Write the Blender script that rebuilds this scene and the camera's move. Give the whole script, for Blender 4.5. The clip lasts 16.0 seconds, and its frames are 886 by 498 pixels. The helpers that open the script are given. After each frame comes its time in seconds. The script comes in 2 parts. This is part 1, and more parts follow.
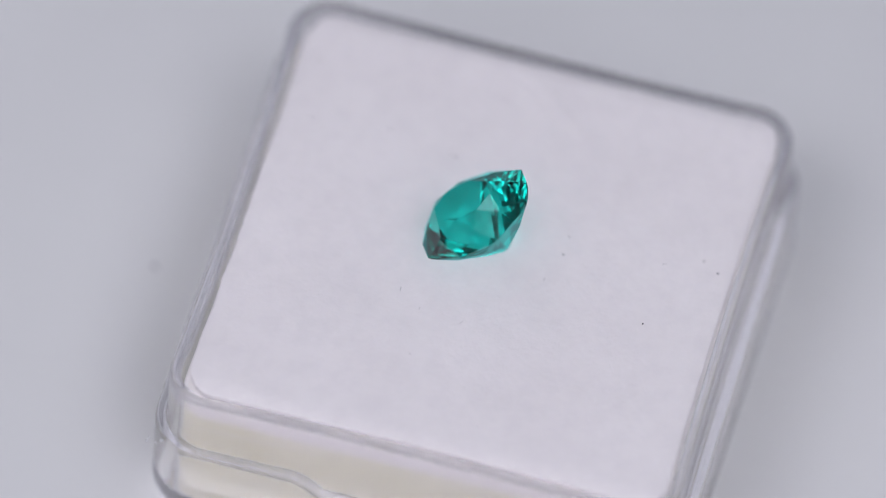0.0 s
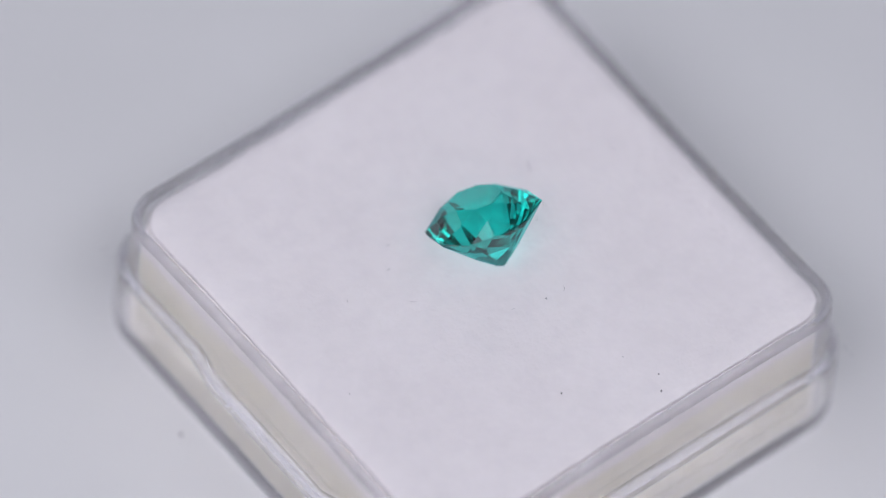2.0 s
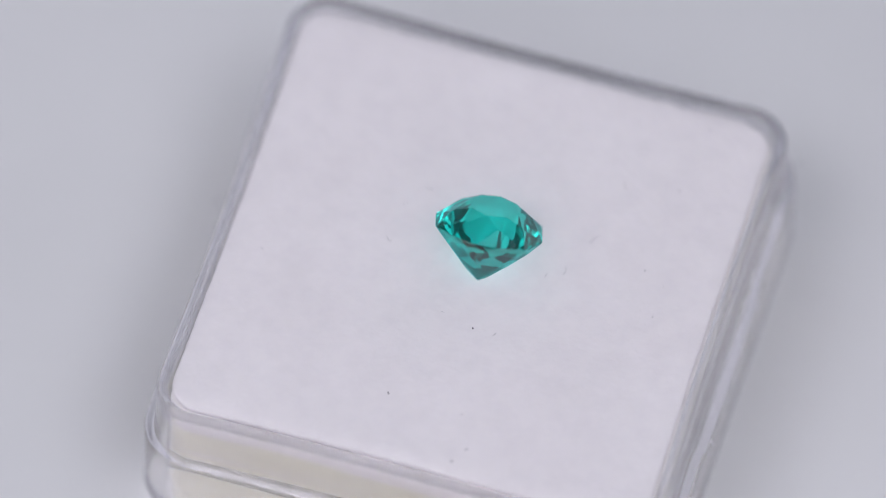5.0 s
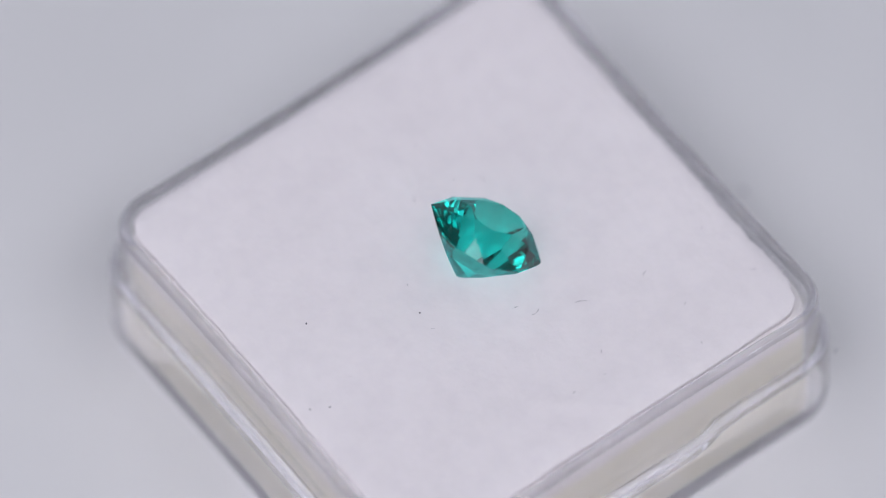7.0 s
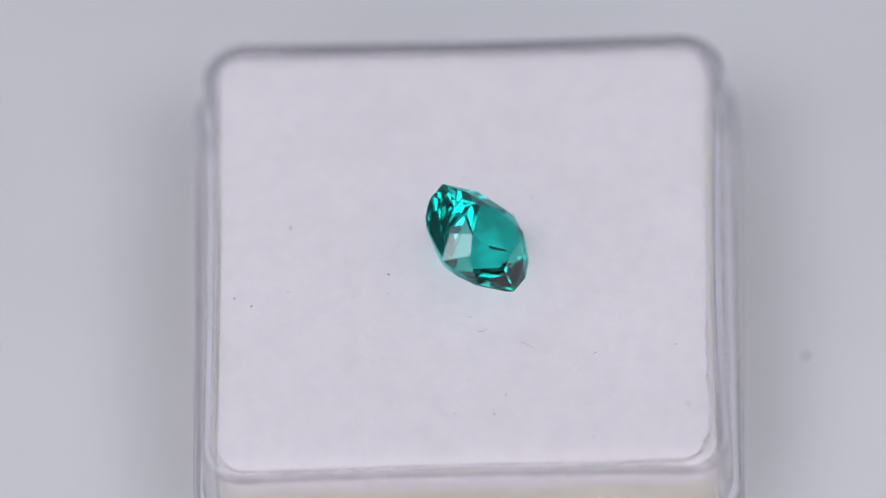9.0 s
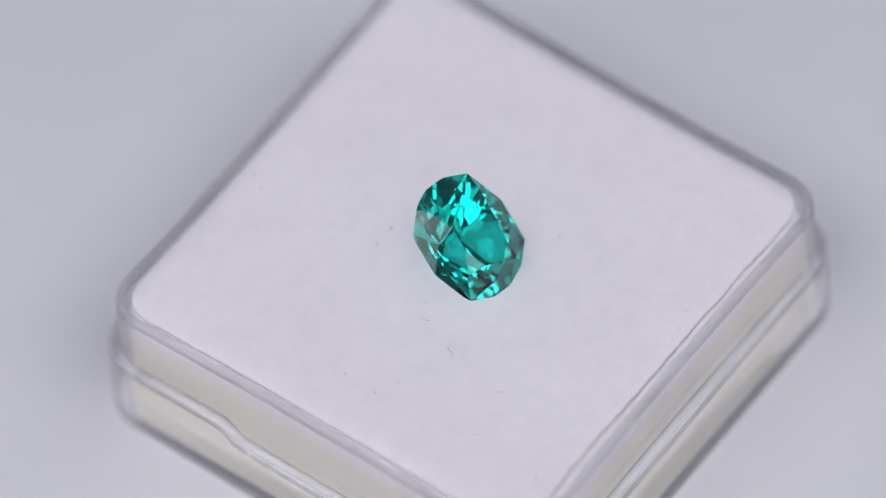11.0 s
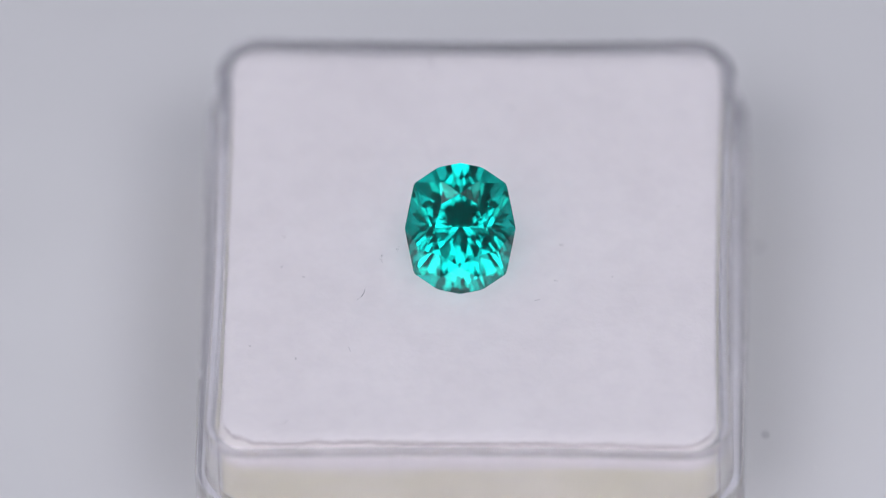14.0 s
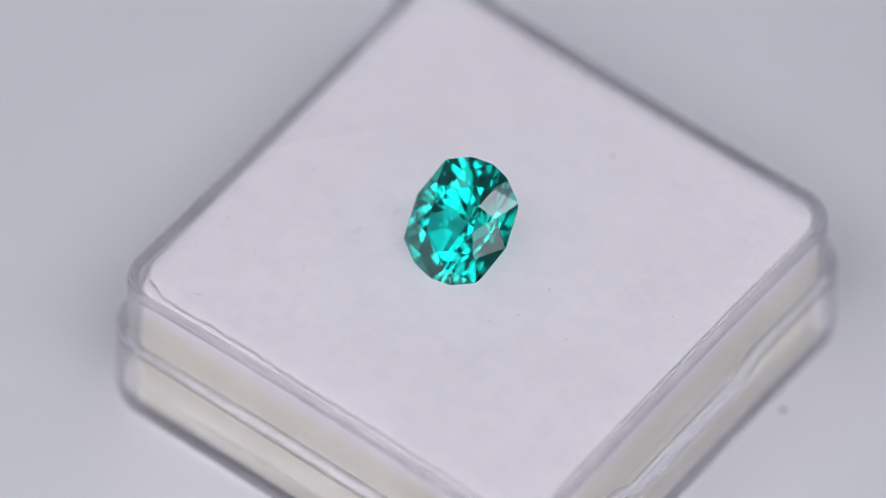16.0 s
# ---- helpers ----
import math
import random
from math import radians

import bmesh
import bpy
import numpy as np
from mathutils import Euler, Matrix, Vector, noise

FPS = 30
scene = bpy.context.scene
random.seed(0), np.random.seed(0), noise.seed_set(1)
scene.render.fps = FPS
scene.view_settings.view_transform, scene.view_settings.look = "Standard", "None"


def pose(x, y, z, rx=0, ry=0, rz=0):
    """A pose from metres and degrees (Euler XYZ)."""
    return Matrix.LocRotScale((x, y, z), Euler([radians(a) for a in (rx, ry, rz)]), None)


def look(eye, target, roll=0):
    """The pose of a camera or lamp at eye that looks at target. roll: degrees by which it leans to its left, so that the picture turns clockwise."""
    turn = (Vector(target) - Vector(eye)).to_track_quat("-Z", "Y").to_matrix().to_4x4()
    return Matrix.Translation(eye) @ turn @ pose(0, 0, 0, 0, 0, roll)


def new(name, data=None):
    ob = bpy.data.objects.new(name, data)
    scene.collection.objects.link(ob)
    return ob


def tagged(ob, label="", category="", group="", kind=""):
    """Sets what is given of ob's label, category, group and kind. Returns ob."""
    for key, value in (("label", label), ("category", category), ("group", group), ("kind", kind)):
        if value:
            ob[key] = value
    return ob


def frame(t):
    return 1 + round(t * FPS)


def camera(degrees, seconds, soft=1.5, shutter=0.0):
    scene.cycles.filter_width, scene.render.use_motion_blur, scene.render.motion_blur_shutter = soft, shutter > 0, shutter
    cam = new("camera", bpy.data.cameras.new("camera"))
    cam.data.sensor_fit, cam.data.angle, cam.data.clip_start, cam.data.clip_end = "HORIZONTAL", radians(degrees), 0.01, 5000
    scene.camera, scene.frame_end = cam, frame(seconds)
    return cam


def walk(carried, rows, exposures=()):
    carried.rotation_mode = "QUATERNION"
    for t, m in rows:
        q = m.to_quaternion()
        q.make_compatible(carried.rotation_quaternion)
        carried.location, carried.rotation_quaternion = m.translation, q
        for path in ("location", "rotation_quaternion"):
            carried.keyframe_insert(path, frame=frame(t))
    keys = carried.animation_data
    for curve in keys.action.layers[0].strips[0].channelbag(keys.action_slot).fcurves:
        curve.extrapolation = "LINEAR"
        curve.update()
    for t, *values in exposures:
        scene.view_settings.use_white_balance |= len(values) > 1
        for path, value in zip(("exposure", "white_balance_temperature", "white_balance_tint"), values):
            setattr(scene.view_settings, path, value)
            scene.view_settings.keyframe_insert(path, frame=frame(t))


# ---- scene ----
cam = camera(3.5165, 16.0, soft=0.55)
HIGH = 0.0106            # height of the tray's rim over the plate
EYE = Vector((-0.00182, -0.47956, 0.69201 + HIGH))
WAY = Vector((0.0, 0.56981, -0.82178))
walk(cam, [(0.0, look(EYE, EYE + WAY, 0.666)), (16.0, look(EYE, EYE + WAY, 0.666))])
cam.data.dof.use_dof = True
cam.data.dof.focus_distance = 0.8388
cam.data.dof.aperture_fstop = 12.0

MM = 0.001
TURN = -18.2905          # turntable, degrees a second
START = 2.2755 + 4 * 18.2905
# the plate sits a little out of true on its spindle
TILT = pose(0, 0, HIGH) @ pose(0, 0, 0, 2.388, 1.707, 0) @ pose(0, 0, -HIGH)


# ---- world and lights ----
def lights():
    world = bpy.data.worlds.new("studio")
    scene.world = world
    world.use_nodes = True
    bg = world.node_tree.nodes["Background"]
    bg.inputs[0].default_value = (0.75, 0.80, 0.90, 1)
    bg.inputs[1].default_value = 0.3

    def softbox(azimuth, elevation, distance, w, h, watts, colour):
        e, a = radians(elevation), radians(azimuth)
        eye = Vector((math.cos(a) * math.cos(e), math.sin(a) * math.cos(e), math.sin(e))) * distance
        data = bpy.data.lights.new("softbox", "AREA")
        data.shape, data.size, data.size_y, data.energy, data.color = "RECTANGLE", w, h, watts, colour
        # the cloth is bright in the middle and falls off towards its edges
        data.use_nodes = True
        nt = data.node_tree
        glow = nt.nodes["Emission"]
        geo, flip, mul = (nt.nodes.new(k) for k in ("ShaderNodeNewGeometry", "ShaderNodeVectorMath", "ShaderNodeVectorMath"))
        flip.operation, mul.operation = "SUBTRACT", "MULTIPLY"
        flip.inputs[0].default_value = (1, 1, 1)
        nt.links.new(geo.outputs["Parametric"], flip.inputs[1])
        nt.links.new(geo.outputs["Parametric"], mul.inputs[0])
        nt.links.new(flip.outputs[0], mul.inputs[1])
        split, both, curve = nt.nodes.new("ShaderNodeSeparateXYZ"), nt.nodes.new("ShaderNodeMath"), nt.nodes.new("ShaderNodeMath")
        nt.links.new(mul.outputs[0], split.inputs[0])
        both.operation, curve.operation = "MULTIPLY", "POWER"
        nt.links.new(split.outputs[0], both.inputs[0])
        nt.links.new(split.outputs[1], both.inputs[1])
        nt.links.new(both.outputs[0], curve.inputs[0])
        curve.inputs[1].default_value = 0.6
        gain = nt.nodes.new("ShaderNodeMath")
        gain.operation = "MULTIPLY"
        gain.inputs[1].default_value = 16 ** 0.6
        nt.links.new(curve.outputs[0], gain.inputs[0])
        nt.links.new(gain.outputs[0], glow.inputs["Strength"])
        lamp = new("softbox", data)
        lamp.matrix_world = look(eye, (0, 0, 0.01))

    softbox(-142, 56, 0.62, 0.48, 0.32, 2.42, (0.89, 0.885, 0.985))
    softbox(-38, 58, 0.62, 0.44, 0.30, 2.12, (0.89, 0.885, 0.985))
    softbox(-122, 22, 0.60, 0.34, 0.20, 0.52, (0.95, 0.90, 0.93))
    softbox(-66, 22, 0.60, 0.34, 0.20, 0.42, (0.95, 0.90, 0.93))
    # two bluish fill lamps added behind the tray, with no known source
    softbox(150, 56, 0.85, 0.40, 0.46, 1.00, (0.83, 0.88, 1.02))
    softbox(30, 56, 0.85, 0.40, 0.46, 1.00, (0.83, 0.88, 1.02))


lights()


# ---- materials ----
def material(name):
    m = bpy.data.materials.new(name)
    m.use_nodes = True
    nt = m.node_tree
    return m, nt, nt.nodes["Principled BSDF"]


def tex(nt, kind, scale, detail=4.0, space="Object"):
    co = nt.nodes.new("ShaderNodeTexCoord")
    n = nt.nodes.new(kind)
    nt.links.new(co.outputs[space], n.inputs["Vector"])
    n.inputs["Scale"].default_value = scale
    if kind == "ShaderNodeTexNoise":
        n.inputs["Detail"].default_value = detail
    return n


def ramp(nt, src, stops):
    r = nt.nodes.new("ShaderNodeValToRGB")
    nt.links.new(src, r.inputs[0])
    el = r.color_ramp.elements
    while len(el) < len(stops):
        el.new(0.5)
    for e, (p, c) in zip(el, stops):
        e.position, e.color = p, (*c, 1)
    return r


def bump(nt, bsdf, src, strength, dist):
    b = nt.nodes.new("ShaderNodeBump")
    b.inputs["Strength"].default_value, b.inputs["Distance"].default_value = strength, dist
    nt.links.new(src, b.inputs["Height"])
    nt.links.new(b.outputs[0], bsdf.inputs["Normal"])


def mat_plain(name, a, b, rough, scale, strength=0.2, dist=0.0001):
    m, nt, s = material(name)
    n = tex(nt, "ShaderNodeTexNoise", scale)
    r = ramp(nt, n.outputs[0], [(0.3, a), (0.7, b)])
    nt.links.new(r.outputs[0], s.inputs["Base Color"])
    s.inputs["Roughness"].default_value = rough
    fine = tex(nt, "ShaderNodeTexNoise", scale * 14, 6)
    bump(nt, s, fine.outputs[0], strength, dist)
    return m


def mat_foam(name, a, b, bump_scale):
    m, nt, s = material(name)
    n = tex(nt, "ShaderNodeTexNoise", 130, 5)
    r = ramp(nt, n.outputs[0], [(0.3, a), (0.7, b)])
    mottle = tex(nt, "ShaderNodeTexNoise", 900, 6)
    shade = ramp(nt, mottle.outputs[0], [(0.3, (0.965, 0.965, 0.97)), (0.6, (1, 1, 1))])
    mul = nt.nodes.new("ShaderNodeMixRGB")
    mul.blend_type = "MULTIPLY"
    mul.inputs[0].default_value = 1.0
    nt.links.new(r.outputs[0], mul.inputs[1])
    nt.links.new(shade.outputs[0], mul.inputs[2])
    nt.links.new(mul.outputs[0], s.inputs["Base Color"])
    s.inputs["Roughness"].default_value = 0.95
    s.inputs["Specular IOR Level"].default_value = 0.15
    s.inputs["Subsurface Weight"].default_value = 0.4
    s.inputs["Subsurface Radius"].default_value = (1.0, 1.0, 0.95)
    s.inputs["Subsurface Scale"].default_value = 0.0012
    fine = tex(nt, "ShaderNodeTexNoise", bump_scale, 8)
    bump(nt, s, fine.outputs[0], 0.45, 0.00014)
    return m


def mat_clear(name, colour, ior, rough=0.0):
    m, nt, s = material(name)
    nt.nodes.remove(s)
    g = nt.nodes.new("ShaderNodeBsdfGlass")
    g.inputs["Color"].default_value = (*colour, 1)
    g.inputs["IOR"].default_value, g.inputs["Roughness"].default_value = ior, rough
    nt.links.new(g.outputs[0], nt.nodes["Material Output"].inputs[0])
    return m


M_PLATE = mat_plain("white_plate", (0.69, 0.69, 0.70), (0.74, 0.74, 0.75), 0.55, 30)
M_TABLE = mat_plain("white_table", (0.66, 0.66, 0.67), (0.74, 0.74, 0.75), 0.6, 8)
M_WALL = mat_plain("studio_wall", (0.78, 0.79, 0.80), (0.83, 0.84, 0.85), 0.8, 3)
M_FOAM = mat_foam("white_felt", (0.865, 0.815, 0.835), (0.905, 0.855, 0.875), 2600)
M_SIDE = mat_foam("cream_foam", (0.76, 0.73, 0.55), (0.84, 0.81, 0.66), 1100)


def fray_highlight(m, pale):
    """The cut side of the foam: white felt frays down over it, in streaks along the cut. The whitened top also paints
    in the bright highlight of the rim before it.
    """
    nt = m.node_tree
    s = nt.nodes["Principled BSDF"]
    cream = s.inputs["Base Color"].links[0].from_socket
    co, stretch, streak = (nt.nodes.new(k) for k in ("ShaderNodeTexCoord", "ShaderNodeMapping", "ShaderNodeTexNoise"))
    stretch.inputs["Scale"].default_value = (90, 90, 1500)
    streak.inputs["Scale"].default_value, streak.inputs["Detail"].default_value = 1.0, 5.0
    nt.links.new(co.outputs["Object"], stretch.inputs[0])
    nt.links.new(stretch.outputs[0], streak.inputs["Vector"])
    xyz, span, add = nt.nodes.new("ShaderNodeSeparateXYZ"), nt.nodes.new("ShaderNodeMapRange"), nt.nodes.new("ShaderNodeMath")
    nt.links.new(co.outputs["Object"], xyz.inputs[0])
    nt.links.new(xyz.outputs[2], span.inputs[0])
    span.inputs[1].default_value, span.inputs[2].default_value = HIGH - 2.6 * MM, HIGH - 0.5 * MM
    add.operation = "MULTIPLY_ADD"
    nt.links.new(streak.outputs[0], add.inputs[0])
    add.inputs[1].default_value = 0.9
    nt.links.new(span.outputs[0], add.inputs[2])
    # whiter towards the top: frayed felt plus the rim's painted highlight
    part_white = ramp(nt, add.outputs[0], [(0.50, (0.0,) * 3), (0.9, (0.95,) * 3)])
    mix = nt.nodes.new("ShaderNodeMixRGB")
    nt.links.new(part_white.outputs[0], mix.inputs[0])
    nt.links.new(cream, mix.inputs[1])
    mix.inputs[2].default_value = (*pale, 1)
    nt.links.new(mix.outputs[0], s.inputs["Base Color"])


fray_highlight(M_SIDE, (0.87, 0.83, 0.83))
M_FIBRE = mat_plain("dark_lint", (0.10, 0.09, 0.11), (0.20, 0.18, 0.20), 0.9, 900)
M_DUST = mat_plain("grey_dust", (0.36, 0.36, 0.38), (0.46, 0.45, 0.47), 0.9, 1200)
M_CHIP = mat_plain("frosted_chip", (0.45, 0.45, 0.47), (0.75, 0.75, 0.78), 0.4, 2500)
M_CLEAR = mat_clear("clear_plastic", (0.983, 0.980, 0.995), 1.47, 0.015)


def soften(m, share):
    """Thin clear plastic: part of the light passes straight on, part is bent."""
    nt = m.node_tree
    out = nt.nodes["Material Output"]
    bent = out.inputs[0].links[0].from_socket
    mix, see = nt.nodes.new("ShaderNodeMixShader"), nt.nodes.new("ShaderNodeBsdfTransparent")
    see.inputs[0].default_value = (0.975, 0.970, 0.988, 1)
    haze = tex(nt, "ShaderNodeTexNoise", 350, 5)
    r = ramp(nt, haze.outputs[0], [(0.35, (share - 0.02,) * 3), (0.65, (share + 0.02,) * 3)])
    nt.links.new(r.outputs[0], mix.inputs[0])
    nt.links.new(see.outputs[0], mix.inputs[1])
    nt.links.new(bent, mix.inputs[2])
    nt.links.new(mix.outputs[0], out.inputs[0])


soften(M_CLEAR, 0.66)
M_RIM = mat_clear("clear_rim_plastic", (0.972, 0.968, 0.985), 1.49, 0.01)
soften(M_RIM, 0.68)


def mat_gem():
    """Teal stone: light that turns back inside it goes further through the colour than light that passes once."""
    m, nt, s = material("teal_gem")
    nt.nodes.remove(s)
    bent, gloss, fr, mix = (nt.nodes.new(k) for k in ("ShaderNodeBsdfRefraction", "ShaderNodeBsdfGlossy", "ShaderNodeFresnel", "ShaderNodeMixShader"))
    fr.inputs["IOR"].default_value = bent.inputs["IOR"].default_value = GEM_IOR
    bent.inputs["Color"].default_value = (0.11, 0.71, 0.66, 1)
    bent.inputs["Roughness"].default_value = gloss.inputs["Roughness"].default_value = 0.0
    tint = ramp(nt, fr.outputs[0], [(0.11, (0.93, 0.98, 0.98)), (0.26, (0.34, 0.88, 0.86)), (1.0, (0.42, 0.93, 0.90))])
    nt.links.new(tint.outputs[0], gloss.inputs["Color"])
    nt.links.new(fr.outputs[0], mix.inputs[0])
    nt.links.new(bent.outputs[0], mix.inputs[1])
    nt.links.new(gloss.outputs[0], mix.inputs[2])
    nt.links.new(mix.outputs[0], nt.nodes["Material Output"].inputs[0])
    return m


GEM_IOR = 1.78
M_GEM = mat_gem()


# ---- helpers for meshes ----
def mesh_of(name, bm, mat, smooth=False, turn=True):
    if turn:
        bmesh.ops.recalc_face_normals(bm, faces=bm.faces)
    me = bpy.data.meshes.new(name)
    bm.to_mesh(me)
    bm.free()
    for m in (mat if isinstance(mat, (list, tuple)) else [mat]):
        me.materials.append(m)
    if smooth:
        for p in me.polygons:
            p.use_smooth = True
    return me


def part(name, bm, mat, parent, label="", smooth=False, turn=True):
    ob = new(name, mesh_of(name, bm, mat, smooth, turn))
    ob.parent = parent
    if label:
        tagged(ob, label)
    return ob


STOPS = (-10.6, -8.2, -7.0, -6.3, -5.2, -3.0, -1.0, 1.0, 3.0, 4.6, 5.7, 6.4, 8.2, 10.6)


def rounded(hx, hy, r, seg=8, bow=0.0):
    """Rounded rectangle as a ring of (x, y), counter-clockwise; its sides bow inwards by bow."""
    pts = []
    for k, (cx, cy, a0) in enumerate(((hx - r, hy - r, 0), (-hx + r, hy - r, 90), (-hx + r, -hy + r, 180), (hx - r, -hy + r, 270))):
        for i in range(seg + 1):
            a = radians(a0 + 90 * i / seg)
            pts.append((cx + r * math.cos(a), cy + r * math.sin(a)))
        half = hx if k % 2 == 0 else hy
        for t in STOPS:
            d = bow * (1 - (t * MM / half) ** 2) - bow * (1 - ((half - r) / half) ** 2)
            t *= MM
            pts.append(((-t, hy - d), (-hx + d, -t), (t, -hy + d), (hx - d, t))[k])
    return pts


def loft(bm, rings, cap_first=True, cap_last=True, closed=False):
    vs = [[bm.verts.new(p) for p in ring] for ring in rings]
    pairs = list(zip(vs, vs[1:])) + ([(vs[-1], vs[0])] if closed else [])
    for a, b in pairs:
        for i in range(len(a)):
            j = (i + 1) % len(a)
            bm.faces.new((a[i], a[j], b[j], b[i]))
    if cap_first and not closed:
        bm.faces.new(vs[0])
    if cap_last and not closed:
        bm.faces.new(vs[-1])
    return vs


def box_bm(bm, x0, x1, y0, y1, z0, z1):
    loft(bm, [[(x0, y0, z), (x1, y0, z), (x1, y1, z), (x0, y1, z)] for z in (z0, z1)])


# ---- setting ----
def setting():
    bm = bmesh.new()
    box_bm(bm, -1.2, 1.2, -1.2, 1.2, -0.09, -0.06)
    t = new("table", mesh_of("table", bm, M_TABLE))
    tagged(t, "white matt table top under the turntable", "table", kind="structure")
    for name, a in (("wall_north", (-1.25, 1.25, 1.2, 1.25, -0.8, 1.6)), ("wall_south", (-1.25, 1.25, -1.25, -1.2, -0.8, 1.6)),
                    ("wall_east", (1.2, 1.25, -1.2, 1.2, -0.8, 1.6)), ("wall_west", (-1.25, -1.2, -1.2, 1.2, -0.8, 1.6)),
                    ("ceiling", (-1.25, 1.25, -1.25, 1.25, 1.6, 1.65))):
        bm = bmesh.new()
        box_bm(bm, *a)
        tagged(new(name, mesh_of(name, bm, M_WALL)), "plain white studio wall" if name != "ceiling" else "plain white studio ceiling", "wall" if name != "ceiling" else "ceiling", kind="structure")


setting()


# ---- turntable ----
def turntable():
    base = new("rotary_stand", None)
    bm = bmesh.new()
    n = 96
    ring = lambda r, z: [(r * math.cos(2 * math.pi * k / n), r * math.sin(2 * math.pi * k / n), z) for k in range(n)]
    loft(bm, [ring(0.07, -0.06), ring(0.07, -0.022), ring(0.068, -0.02)])
    part("housing", bm, M_PLATE, base)
    tagged(base, "round white motor stand under the turning plate", "stand")
    top = new("turntable", None)
    bm = bmesh.new()
    loft(bm, [ring(0.118, -0.010), ring(0.12, -0.008), ring(0.12, -0.001), ring(0.1194, -0.0003), ring(0.1185, 0.0)])
    part("plate", bm, M_PLATE, top, "smooth white plate")
    bm = bmesh.new()
    loft(bm, [ring(0.012, -0.019), ring(0.012, -0.010)])
    part("spindle", bm, M_PLATE, top)
    rnd = random.Random(3)
    for x, y, r in ((-16.5, -8.5, 0.22), (-17.0, 5.3, 0.16), (0.9, 19.2, 0.2)):
        bm = bmesh.new()
        bmesh.ops.create_icosphere(bm, subdivisions=1, radius=r * MM)
        for v in bm.verts:
            v.co = Vector((x * MM, y * MM, 0.08 * MM)) + Vector((v.co.x, v.co.y, v.co.z * 0.5)) * rnd.uniform(0.7, 1.25)
        part("dust_grain", bm, M_DUST, top, "grey dust grain")
    return tagged(top, "smooth matt white round turntable plate", "turntable")


# ---- clear tray ----
X0, X1, Y0, Y1 = -15.20, 15.48, -15.95, 14.82
CX, CY = (X0 + X1) / 2 * MM, (Y0 + Y1) / 2 * MM
HX, HY = (X1 - X0) / 2 * MM, (Y1 - Y0) / 2 * MM


def sharp_by_angle(bm, degrees):
    bm.normal_update()
    for e in bm.edges:
        e.smooth = len(e.link_faces) == 2 and e.calc_face_angle() < radians(degrees)


def tube(bm, pts, r):
    """A thin triangular thread through pts."""
    vs = []
    for i, p in enumerate(pts):
        d = (Vector(pts[min(i + 1, len(pts) - 1)]) - Vector(pts[max(i - 1, 0)])).normalized()
        side = d.cross(Vector((0, 0, 1)))
        side = side.normalized() if side.length > 1e-6 else Vector((1, 0, 0))
        up = side.cross(d)
        k = r * (0.55 if i in (0, len(pts) - 1) else 1.0)
        vs.append([bm.verts.new(Vector(p) + side * k * math.cos(a) + up * k * math.sin(a)) for a in (0.5, 2.6, 4.7)])
    for a, b in zip(vs, vs[1:]):
        for i in range(3):
            j = (i + 1) % 3
            bm.faces.new((a[i], a[j], b[j], b[i]))
    bm.faces.new(vs[0])
    bm.faces.new(vs[-1])


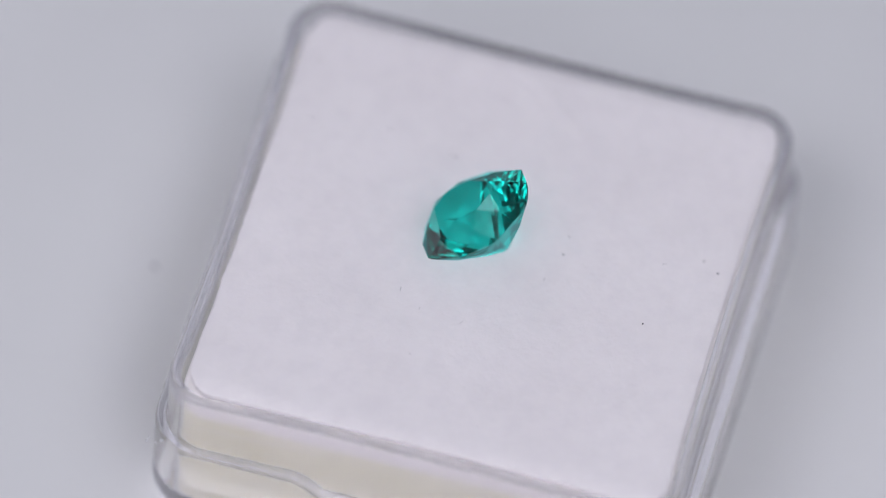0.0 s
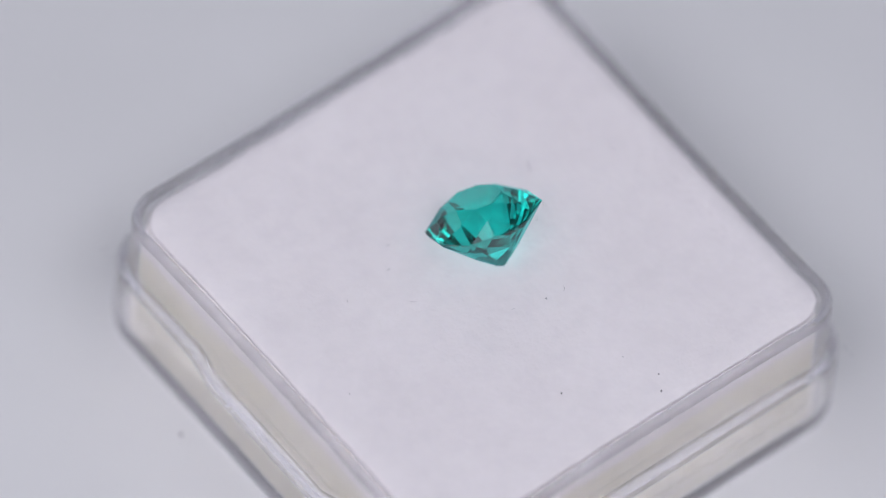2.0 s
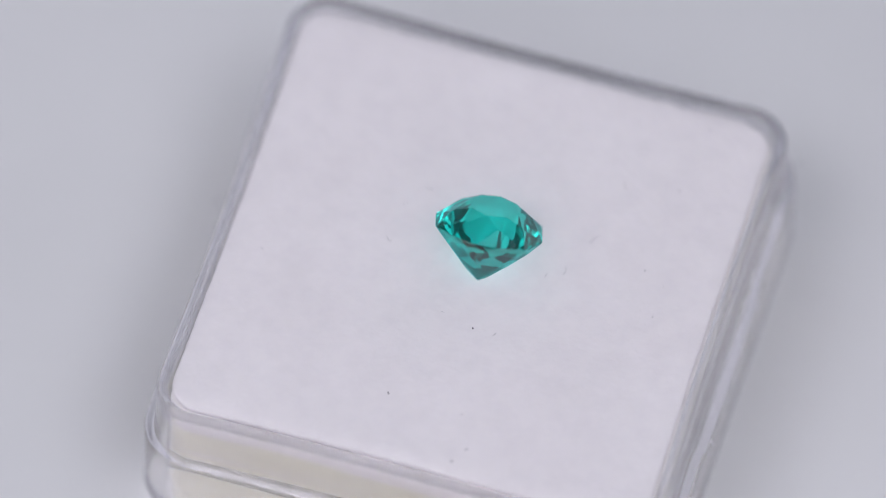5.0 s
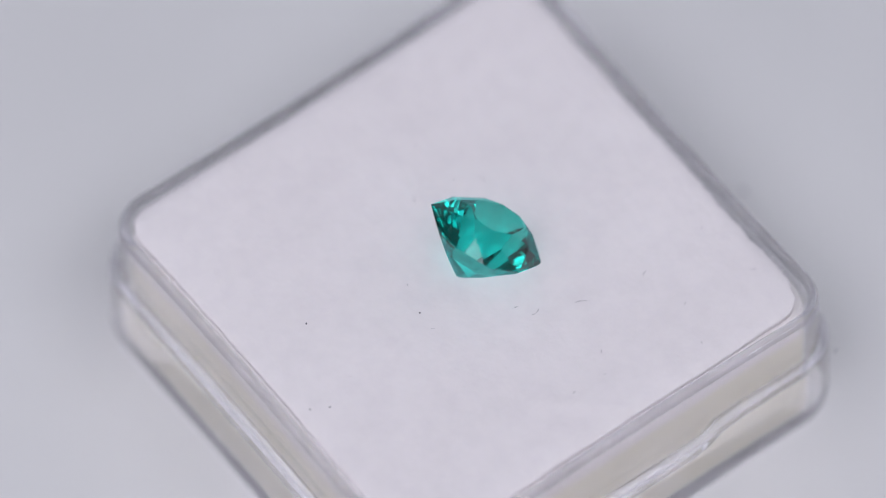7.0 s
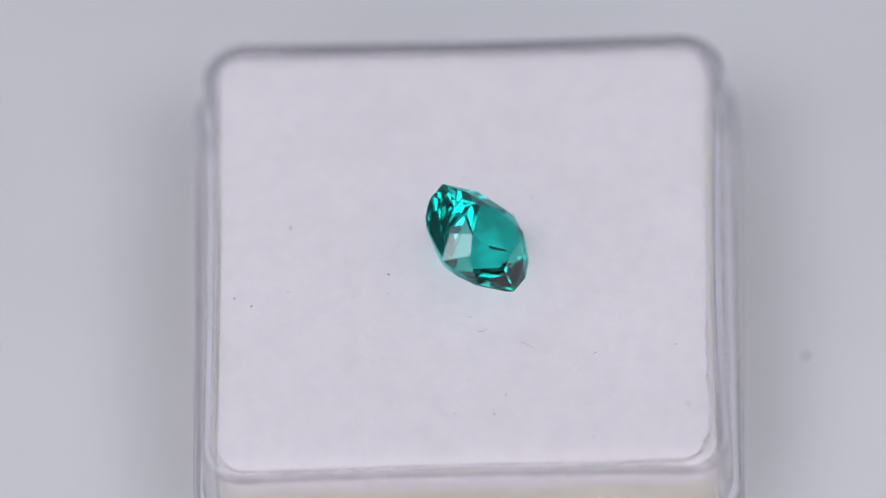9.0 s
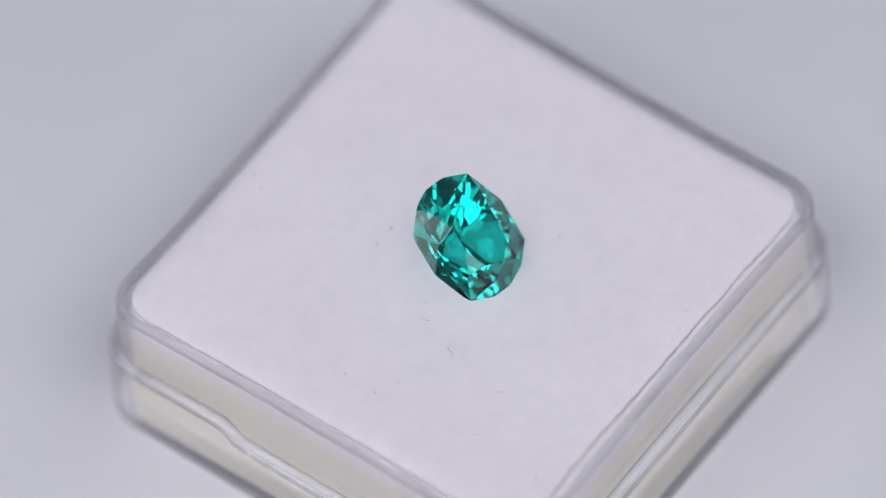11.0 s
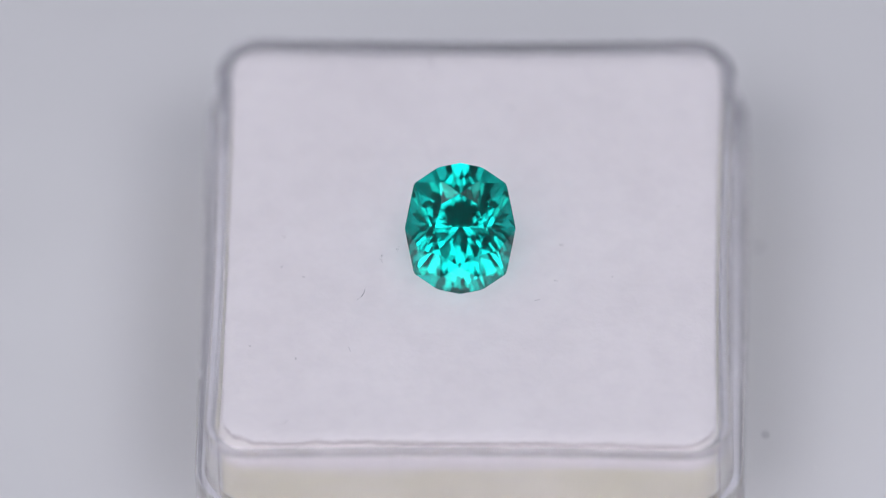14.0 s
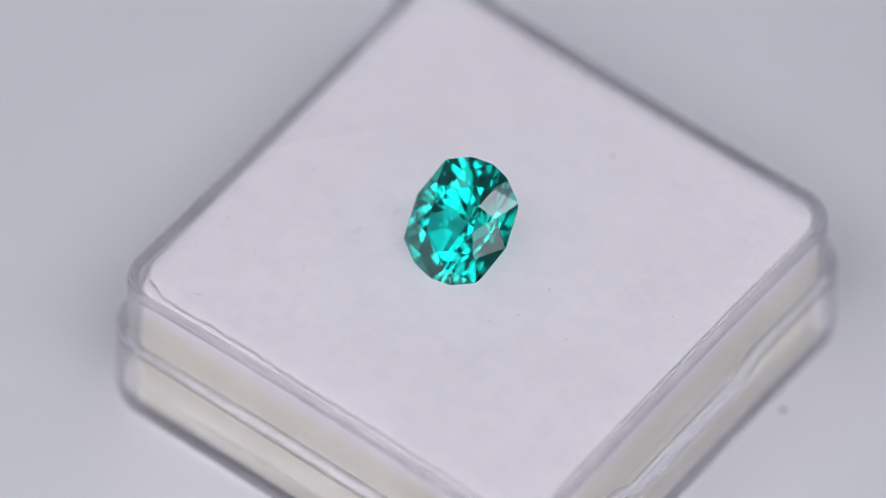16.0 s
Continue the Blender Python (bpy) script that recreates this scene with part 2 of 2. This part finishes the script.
def clear_tray():
    tray = new("gem_tray", None)
    wall, ledge, out, bow = 0.72 * MM, HIGH - 4.35 * MM, 0.62 * MM, 0.27 * MM

    def ring(o, z, r, dip=0.0, bend=0.0):
        pts = []
        for x, y in rounded(HX + o, HY + o, r, bow=bend):
            drop = 0.0
            if abs(x) > HX - 1.5 * MM:        # finger notches in the middle of two sides
                drop = dip * min(1, max(0, (6.4 * MM - abs(y - 0.2 * MM)) / (1.2 * MM)))
            pts.append((CX + x, CY + y, z - drop))
        return pts

    r, dip = 2.5 * MM, 1.15 * MM
    rings = [ring(out - 0.45 * MM, 0.03 * MM, r + 0.3 * MM), ring(out - 0.10 * MM, 0.30 * MM, r + 0.5 * MM), ring(out - 0.02 * MM, 0.6 * MM, r + out), ring(out, 0.8 * MM, r + out),
             ring(out, 1.1 * MM, r + out), ring(out, ledge - 0.5 * MM, r + out, dip), ring(out, ledge - 0.22 * MM, r + out, dip), ring(out - 0.05 * MM, ledge - 0.06 * MM, r + out, dip),
             ring(out - 0.16 * MM, ledge, r + out - 0.1 * MM, dip),
             ring(out - 0.24 * MM, ledge, r + out - 0.2 * MM, dip), ring(0.24 * MM, ledge, r + 0.15 * MM, dip, bow), ring(0.14 * MM, ledge, r + 0.1 * MM, dip, bow),
             ring(0.04 * MM, ledge + 0.04 * MM, r, dip, bow), ring(0.0, ledge + 0.16 * MM, r, dip, bow), ring(-0.005 * MM, ledge + 0.36 * MM, r, dip, bow),
             ring(-0.05 * MM, HIGH - 0.42 * MM, r, 0, bow), ring(-0.06 * MM, HIGH - 0.22 * MM, r, 0, bow), ring(-0.12 * MM, HIGH - 0.07 * MM, r, 0, bow),
             ring(-0.24 * MM, HIGH, r - 0.15 * MM, 0, bow), ring(-0.32 * MM, HIGH, r - 0.2 * MM, 0, bow), ring(-wall + 0.28 * MM, HIGH, r - wall + 0.25 * MM, 0, bow), ring(-wall + 0.2 * MM, HIGH, r - wall + 0.2 * MM, 0, bow),
             ring(-wall + 0.04 * MM, HIGH - 0.08 * MM, r - wall, 0, bow), ring(-wall, HIGH - 0.24 * MM, r - wall, 0, bow), ring(-wall, HIGH - 0.44 * MM, r - wall, 0, bow),
             ring(-wall, 0.95 * MM, r - wall, 0, bow)]

    def skin(name, some, label, mat, foot=False, floor=False):
        bm = bmesh.new()
        vs = loft(bm, some, False, floor)
        if foot:
            bm.faces.new(vs[0][::-1])
        sharp_by_angle(bm, 50)
        ob = part(name, bm, mat, tray, label, smooth=True, turn=False)
        ob.visible_shadow = False

    skin("lower_body", rings[:9], "clear plastic lower body", M_CLEAR, foot=True)
    skin("ledge", rings[8:13], "flat clear ledge with notches", M_CLEAR)
    skin("rim_wall", rings[12:], "clear upright rim", M_RIM, floor=True)
    rnd = random.Random(11)
    for x, y, z, n, wide in ((-15.3, 14.9, 6.1, 5, 0.5), (15.9, 14.6, 6.0, 4, 0.4), (15.7, -15.9, 5.9, 6, 0.7), (16.0, 4.6, 5.2, 5, 0.8), (16.1, -5.4, 5.0, 3, 0.6), (-15.7, 2.0, 5.1, 3, 0.9)):
        for _ in range(n):
            bm = bmesh.new()
            bmesh.ops.create_icosphere(bm, subdivisions=1, radius=1.0)
            size = rnd.uniform(0.05, 0.13)
            for v in bm.verts:
                v.co = Vector((x + rnd.uniform(-0.03, 0.03), y + rnd.uniform(-0.03, 0.03), z)) + Vector((v.co.x, v.co.y, v.co.z * 0.5)) * size * rnd.uniform(0.6, 1.3)
                v.co *= MM
            shift = Vector((rnd.uniform(-0.15, 0.15), rnd.uniform(-1, 1) * wide, 0)) * MM
            for v in bm.verts:
                v.co += shift
            part("chip", bm, M_CHIP, tray, "tiny ragged plastic chip")
    bm = bmesh.new()
    pts = [((14.6 + 0.55 * math.cos(a * 0.7) * (1 - a * 0.03)) * MM, -15.95 * MM, (5.0 + 0.32 * math.sin(a * 0.7) + a * 0.04) * MM) for a in range(10)]
    tube(bm, pts, 0.014 * MM)
    part("hair", bm, M_FIBRE, tray, "fine dark hair")
    return tagged(tray, "clear square plastic gem tray with stepped rim and finger notches", "gem tray")


# small dark lint on the felt: place in mm and kind
LINT = ((-4.7, 2.0, 1), (-5.2, -0.5, 2), (-2.0, -10.7, 0), (2.8, -14.0, 0), (3.4, -13.0, 0), (1.4, -5.0, 0), (2.8, -4.9, 2), (5.3, 0.7, 3),
        (6.3, 2.6, 4), (12.8, 6.9, 1), (9.8, 1.9, 1), (11.2, 1.2, 1), (4.5, -0.1, 2), (6.6, 11.8, 1), (2.5, -10.9, 1), (11.2, -1.2, 1),
        (10.2, 7.8, 1), (7.2, 6.9, 2), (-8.1, 1.6, 1), (10.9, 12.4, 2), (-12.0, -3.4, 1), (-0.5, -4.4, 1), (-3.9, 3.4, 2))


def felt_height(x, y):
    """Height of the felt's face, with faint swells and creases; x, y in metres."""
    v = Vector((x * 160, y * 160, 3.1))
    d = min(HX - 0.95 * MM - abs(x - CX), HY - 0.95 * MM - abs(y - CY))
    edge = max(0.0, 1 - d / (1.1 * MM))
    crease = 0.0
    for x0, y0, x1, y1, w, h in CREASES:
        ax, ay, bx, by = x / MM - x0, y / MM - y0, x1 - x0, y1 - y0
        k = min(1.0, max(0.0, (ax * bx + ay * by) / (bx * bx + by * by)))
        crease += h * MM * math.exp(-((ax - k * bx) ** 2 + (ay - k * by) ** 2) / (w * w))
    return HIGH + 0.02 * MM + 0.10 * MM * noise.noise(v) + 0.03 * MM * noise.noise(v * 4) - 0.26 * MM * edge ** 1.8 + crease


# soft creases in the felt, in mm: from x, y to x, y, width, height
CREASES = ((10.2, -3.6, 13.9, 0.9, 0.35, 0.09), (10.6, -2.4, 12.4, 0.6, 0.5, 0.05), (-5.2, -8.0, -3.9, -7.4, 0.4, 0.05), (4.0, -7.0, 6.5, -3.0, 0.9, 0.04))


def foam_pad():
    pad = new("foam_pad", None)
    rnd = random.Random(5)

    def ring(inset, z, r, bow=0.27 * MM):
        return [(CX + x, CY + y, z) for x, y in rounded(HX - inset, HY - inset, r, bow=bow)]
    bm = bmesh.new()
    loft(bm, [ring(0.86 * MM, 1.0 * MM, 1.8 * MM), ring(0.88 * MM, HIGH - 1.6 * MM, 1.8 * MM), ring(1.0 * MM, HIGH - 0.9 * MM, 1.8 * MM), ring(1.35 * MM, HIGH - 0.56 * MM, 1.7 * MM)])
    part("foam_core", bm, M_SIDE, pad, "cream foam core", smooth=False)
    # felt face: rings of a rounded square, from its torn rim to the middle
    bm = bmesh.new()
    outer = rounded(HX - 0.92 * MM, HY - 0.92 * MM, 1.75 * MM, seg=10, bow=0.22 * MM)
    fine = []
    for (x0, y0), (x1, y1) in zip(outer, outer[1:] + outer[:1]):
        n = max(1, int(math.hypot(x1 - x0, y1 - y0) / (0.28 * MM)))
        fine += [(x0 + (x1 - x0) * k / n, y0 + (y1 - y0) * k / n) for k in range(n)]
    def worn(x, y):
        """Share by which the torn rim stays back from the tray's wall."""
        wx, wy = (min(1.0, max(0.0, (v - 0.84) / 0.14)) for v in (x / (HX - 0.8 * MM), y / (HY - 0.8 * MM)))
        bite = 0.016 * wy * (0.8 + 0.5 * math.exp(-((x - 9.0 * MM) / (5 * MM)) ** 2)) + 0.010 * wx * math.exp(-((y - 13.0 * MM) / (4 * MM)) ** 2)
        n = noise.noise(Vector((x * 420, y * 420, 0)))
        return 1 - 0.002 * (1 + n) + (0.003 + bite * 0.2) * noise.noise(Vector((x * 2200, y * 2200, 4))) - bite * (1 + 0.25 * n)
    rag = [worn(x, y) for x, y in fine]
    rings = [[(CX + x * f * 0.997, CY + y * f * 0.997, HIGH - 0.58 * MM) for (x, y), f in zip(fine, rag)]]
    for k in (1.0, 0.994, 0.985, *(0.97 - 0.02 * k for k in range(46)), 0.03):
        row = []
        for (x, y), f in zip(fine, rag):
            g = k * (1 + (f - 1) * max(0, (k - 0.7) / 0.3))
            row.append((CX + x * g, CY + y * g, felt_height(CX + x * g, CY + y * g)))
        rings.append(row)
    loft(bm, rings)
    part("felt_face", bm, M_FOAM, pad, "soft white felt face with a torn rim", smooth=True)
    # loose fuzz along the torn rim
    bm = bmesh.new()
    for n in range(900):
        i = rnd.randrange(len(fine))
        x, y = fine[i]
        torn = (y > 13 * MM and (x > 4 * MM or x < -9 * MM)) or (x > 13 * MM and y > 11 * MM)
        if n > 300 and not torn:
            continue
        d = Vector((x, y, 0)).normalized()
        p = Vector((CX + x * rag[i] * 0.992, CY + y * rag[i] * 0.992, HIGH - rnd.uniform(0.15, 0.5) * MM))
        way = (d * rnd.uniform(0.2, 1) + Vector((rnd.uniform(-1, 1), rnd.uniform(-1, 1), rnd.uniform(-0.2, 0.7)))).normalized()
        ln = rnd.uniform(0.12, 0.42) * MM
        bend = Vector((rnd.uniform(-1, 1), rnd.uniform(-1, 1), 0)) * ln * 0.25
        tube(bm, [p, p + way * ln * 0.5 + bend, p + way * ln], (0.016 if torn else 0.009) * MM)
    tagged(part("fuzz", bm, M_FOAM, pad), kind="stuff")
    for x, y, kind in LINT:
        bm = bmesh.new()
        x, y = x * MM, y * MM
        z = felt_height(x, y) + 0.02 * MM
        a = rnd.uniform(0, 6.28)
        if kind == 0:
            bmesh.ops.create_icosphere(bm, subdivisions=1, radius=0.06 * MM)
            for v in bm.verts:
                v.co = Vector((x, y, z + 0.02 * MM)) + v.co * rnd.uniform(0.75, 1.2)
            part("dust_grain", bm, M_FIBRE, pad, "dark dust grain")
            continue
        ln = (0, 0.22, 0.40, 0.65, 0.95)[kind] * MM
        pts = []
        turn = rnd.uniform(-1, 1) * (2.2, 2.2, 2.0, 5.5, 0.9)[kind]
        px, py = x, y
        for k in range(9):
            pts.append((px, py, z + 0.03 * MM * math.sin(k * 0.7)))
            px += math.cos(a + turn * k / 8) * ln / 8
            py += math.sin(a + turn * k / 8) * ln / 8
        tube(bm, pts, 0.010 * MM)
        part("lint_fibre", bm, M_FIBRE, pad, "dark lint fibre")
    return tagged(pad, "white felt-faced cream foam pad filling the clear tray", "foam pad")


# ---- gemstone ----
def polyhedron(planes):
    """Faces of the solid inside all planes (normal, distance): for each plane its corner ring."""
    n = np.array([p[0] for p in planes], float)
    d = np.array([p[1] for p in planes], float)
    m = len(n)
    i, j, k = np.array([(a, b, c) for a in range(m) for b in range(a + 1, m) for c in range(b + 1, m)]).T
    abc = np.stack((n[i], n[j], n[k]), 1)
    good = np.abs(np.linalg.det(abc)) > 1e-6
    p = np.linalg.solve(abc[good], np.stack((d[i], d[j], d[k]), 1)[good][..., None])[..., 0]
    corners = p[np.all(p @ n.T < d + 1e-5, 1)]
    keep = []
    for p in corners:
        if all(np.linalg.norm(p - q) > 1e-3 for q in keep):
            keep.append(p)
    keep = np.array(keep)
    faces = []
    for i in range(m):
        on = keep[np.abs(keep @ n[i] - d[i]) < 2e-4]
        if len(on) < 3:
            faces.append([])
            continue
        c = on.mean(0)
        u = on[0] - c
        u /= np.linalg.norm(u)
        v = np.cross(n[i], u)
        faces.append([tuple(q) for q in on[np.argsort(np.arctan2((on - c) @ v, (on - c) @ u))]])
    return faces


def gemstone():
    gem = new("gemstone", None)
    HP, HC, G = 3.42, 1.38, 0.10
    quarter = [(0, 3.82), (1.44, 3.54), (2.68, 2.70), (3.23, 0)]
    girdle = quarter + [(x, -y) for x, y in quarter[2::-1]] + [(-x, -y) for x, y in quarter[1:]] + [(-x, y) for x, y in quarter[2:0:-1]]
    table = [(0.0, 2.12), (1.05, 1.50), (1.48, 0.0), (1.05, -1.50), (0.0, -2.12), (-1.05, -1.50), (-1.48, 0), (-1.05, 1.50)]
    mains = [(0, 3.82), (2.68, 2.70), (3.23, 0), (2.68, -2.70), (0, -3.82), (-2.68, -2.70), (-3.23, 0), (-2.68, 2.70)]
    up, down, rim, low = [((0, 0, 1), HP + HC)], [], [], []

    def tilted(az, inc, p, sign=1):
        q = (math.cos(az) * math.sin(inc), math.sin(az) * math.sin(inc), sign * math.cos(inc))
        return (q, q[0] * p[0] + q[1] * p[1] + q[2] * p[2])

    for (x0, y0), (x1, y1) in zip(girdle, girdle[1:] + girdle[:1]):
        mx, my = (x0 + x1) / 2, (y0 + y1) / 2
        az = math.atan2(x0 - x1, y1 - y0)
        if math.cos(az) * mx + math.sin(az) * my < 0:
            az += math.pi
        rim.append(tilted(az, math.pi / 2, (mx, my, HP)))
        up.append(tilted(az, radians(43.5 if abs(my) > 2 else 46.5), (mx, my, HP + G / 2)))
        down.append(tilted(az, radians(59.0), (mx, my, HP - G / 2), -1))
    for k, ((gx, gy), (tx, ty)) in enumerate(zip(mains, table)):
        az = math.atan2(gy - ty, gx - tx)
        up.append(tilted(az, math.atan2(HC - G / 2, math.hypot(gx - tx, gy - ty)), (tx, ty, HP + HC)))
        nx, ny = table[(k + 1) % 8]
        az = math.atan2(tx - nx, ny - ty)
        if math.cos(az) * tx + math.sin(az) * ty < 0:
            az += math.pi
        up.append(tilted(az, radians(25.9), (tx, ty, HP + HC)))
        az, main = math.atan2(gy, gx), radians((38.57, 43.73, 43.30, 43.73)[k % 4])
        # at the culet: ends and sides have two facets that meet in a keel, corners one
        for off in ((-0.165, 0.165) if k % 2 == 0 else (-0.185, 0.185)):
            low.append(tilted(az + off, main, (0, 0, 0), -1))
    # above them sixteen steeper facets that run up to just under the girdle
    for k in range(8):
        (gx, gy), (hx, hy) = mains[k], mains[(k + 1) % 8]
        for q, r0, gap in ((math.atan2(gy, gx), (1.32, 1.31, 1.49, 1.31)[k % 4], 0.10), (math.atan2(gy + hy, gx + hx), 1.10, 0.26)):
            cq, sq = math.cos(q), math.sin(q)
            reach = min(d / (n[0] * cq + n[1] * sq) for n, d in rim if n[0] * cq + n[1] * sq > 0.1)
            z0 = max((n[0] * cq + n[1] * sq) * r0 / -n[2] for n, d in low)
            for off in (-0.067, 0.067):
                down.append(tilted(q + off, math.atan2(HP - gap - z0, reach - r0), (r0 * cq, r0 * sq, z0), -1))
    down += low
    faces = polyhedron(up + down + rim)

    # leaning on a pavilion facet, its table towards +y of the tray
    tau = radians(41.0)
    c, s = math.cos(tau), math.sin(tau)
    m = Matrix(((-1, 0, 0, 0.75), (0, -c, s, -1.98), (0, s, c, 0), (0, 0, 0, 1)))
    low_point = min((m @ Vector(q)).z for f in faces for q in f)
    m[2][3] = HIGH / MM + 0.08 - low_point

    def shell(name, rings, label):
        bm = bmesh.new()
        seen = {}
        for ring in rings:
            vs = []
            for q in ring:
                key = tuple(round(v, 3) for v in q)
                if key not in seen:
                    seen[key] = bm.verts.new((m @ Vector(key)) * MM)
                if seen[key] not in vs:
                    vs.append(seen[key])
            if len(vs) > 2:
                bm.faces.new(vs)
        me = bpy.data.meshes.new(name)
        bm.to_mesh(me)
        bm.free()
        me.materials.append(M_GEM)
        ob = new(name, me)
        ob.parent = gem
        ob.visible_shadow = name == "table_facet"
        tagged(ob, label)

    a, b = len(up), len(up) + len(down)
    shell("table_facet", faces[:1], "flat polished table facet")
    shell("crown", faces[1:a], "faceted crown")
    shell("girdle", faces[b:], "thin girdle")
    shell("pavilion", faces[a:b], "faceted pavilion")
    return tagged(gem, "faceted teal cushion-cut gemstone leaning on white felt", "gemstone")


PLATE, TRAY, PAD, GEM = turntable(), clear_tray(), foam_pad(), gemstone()


# ---- movement ----
def motions():
    rows = [(k * 0.5, pose(0, 0, 0, 0, 0, START + TURN * k * 0.5) @ TILT) for k in range(33)]
    for thing in (PLATE, TRAY, PAD, GEM):
        walk(thing, rows)


motions()
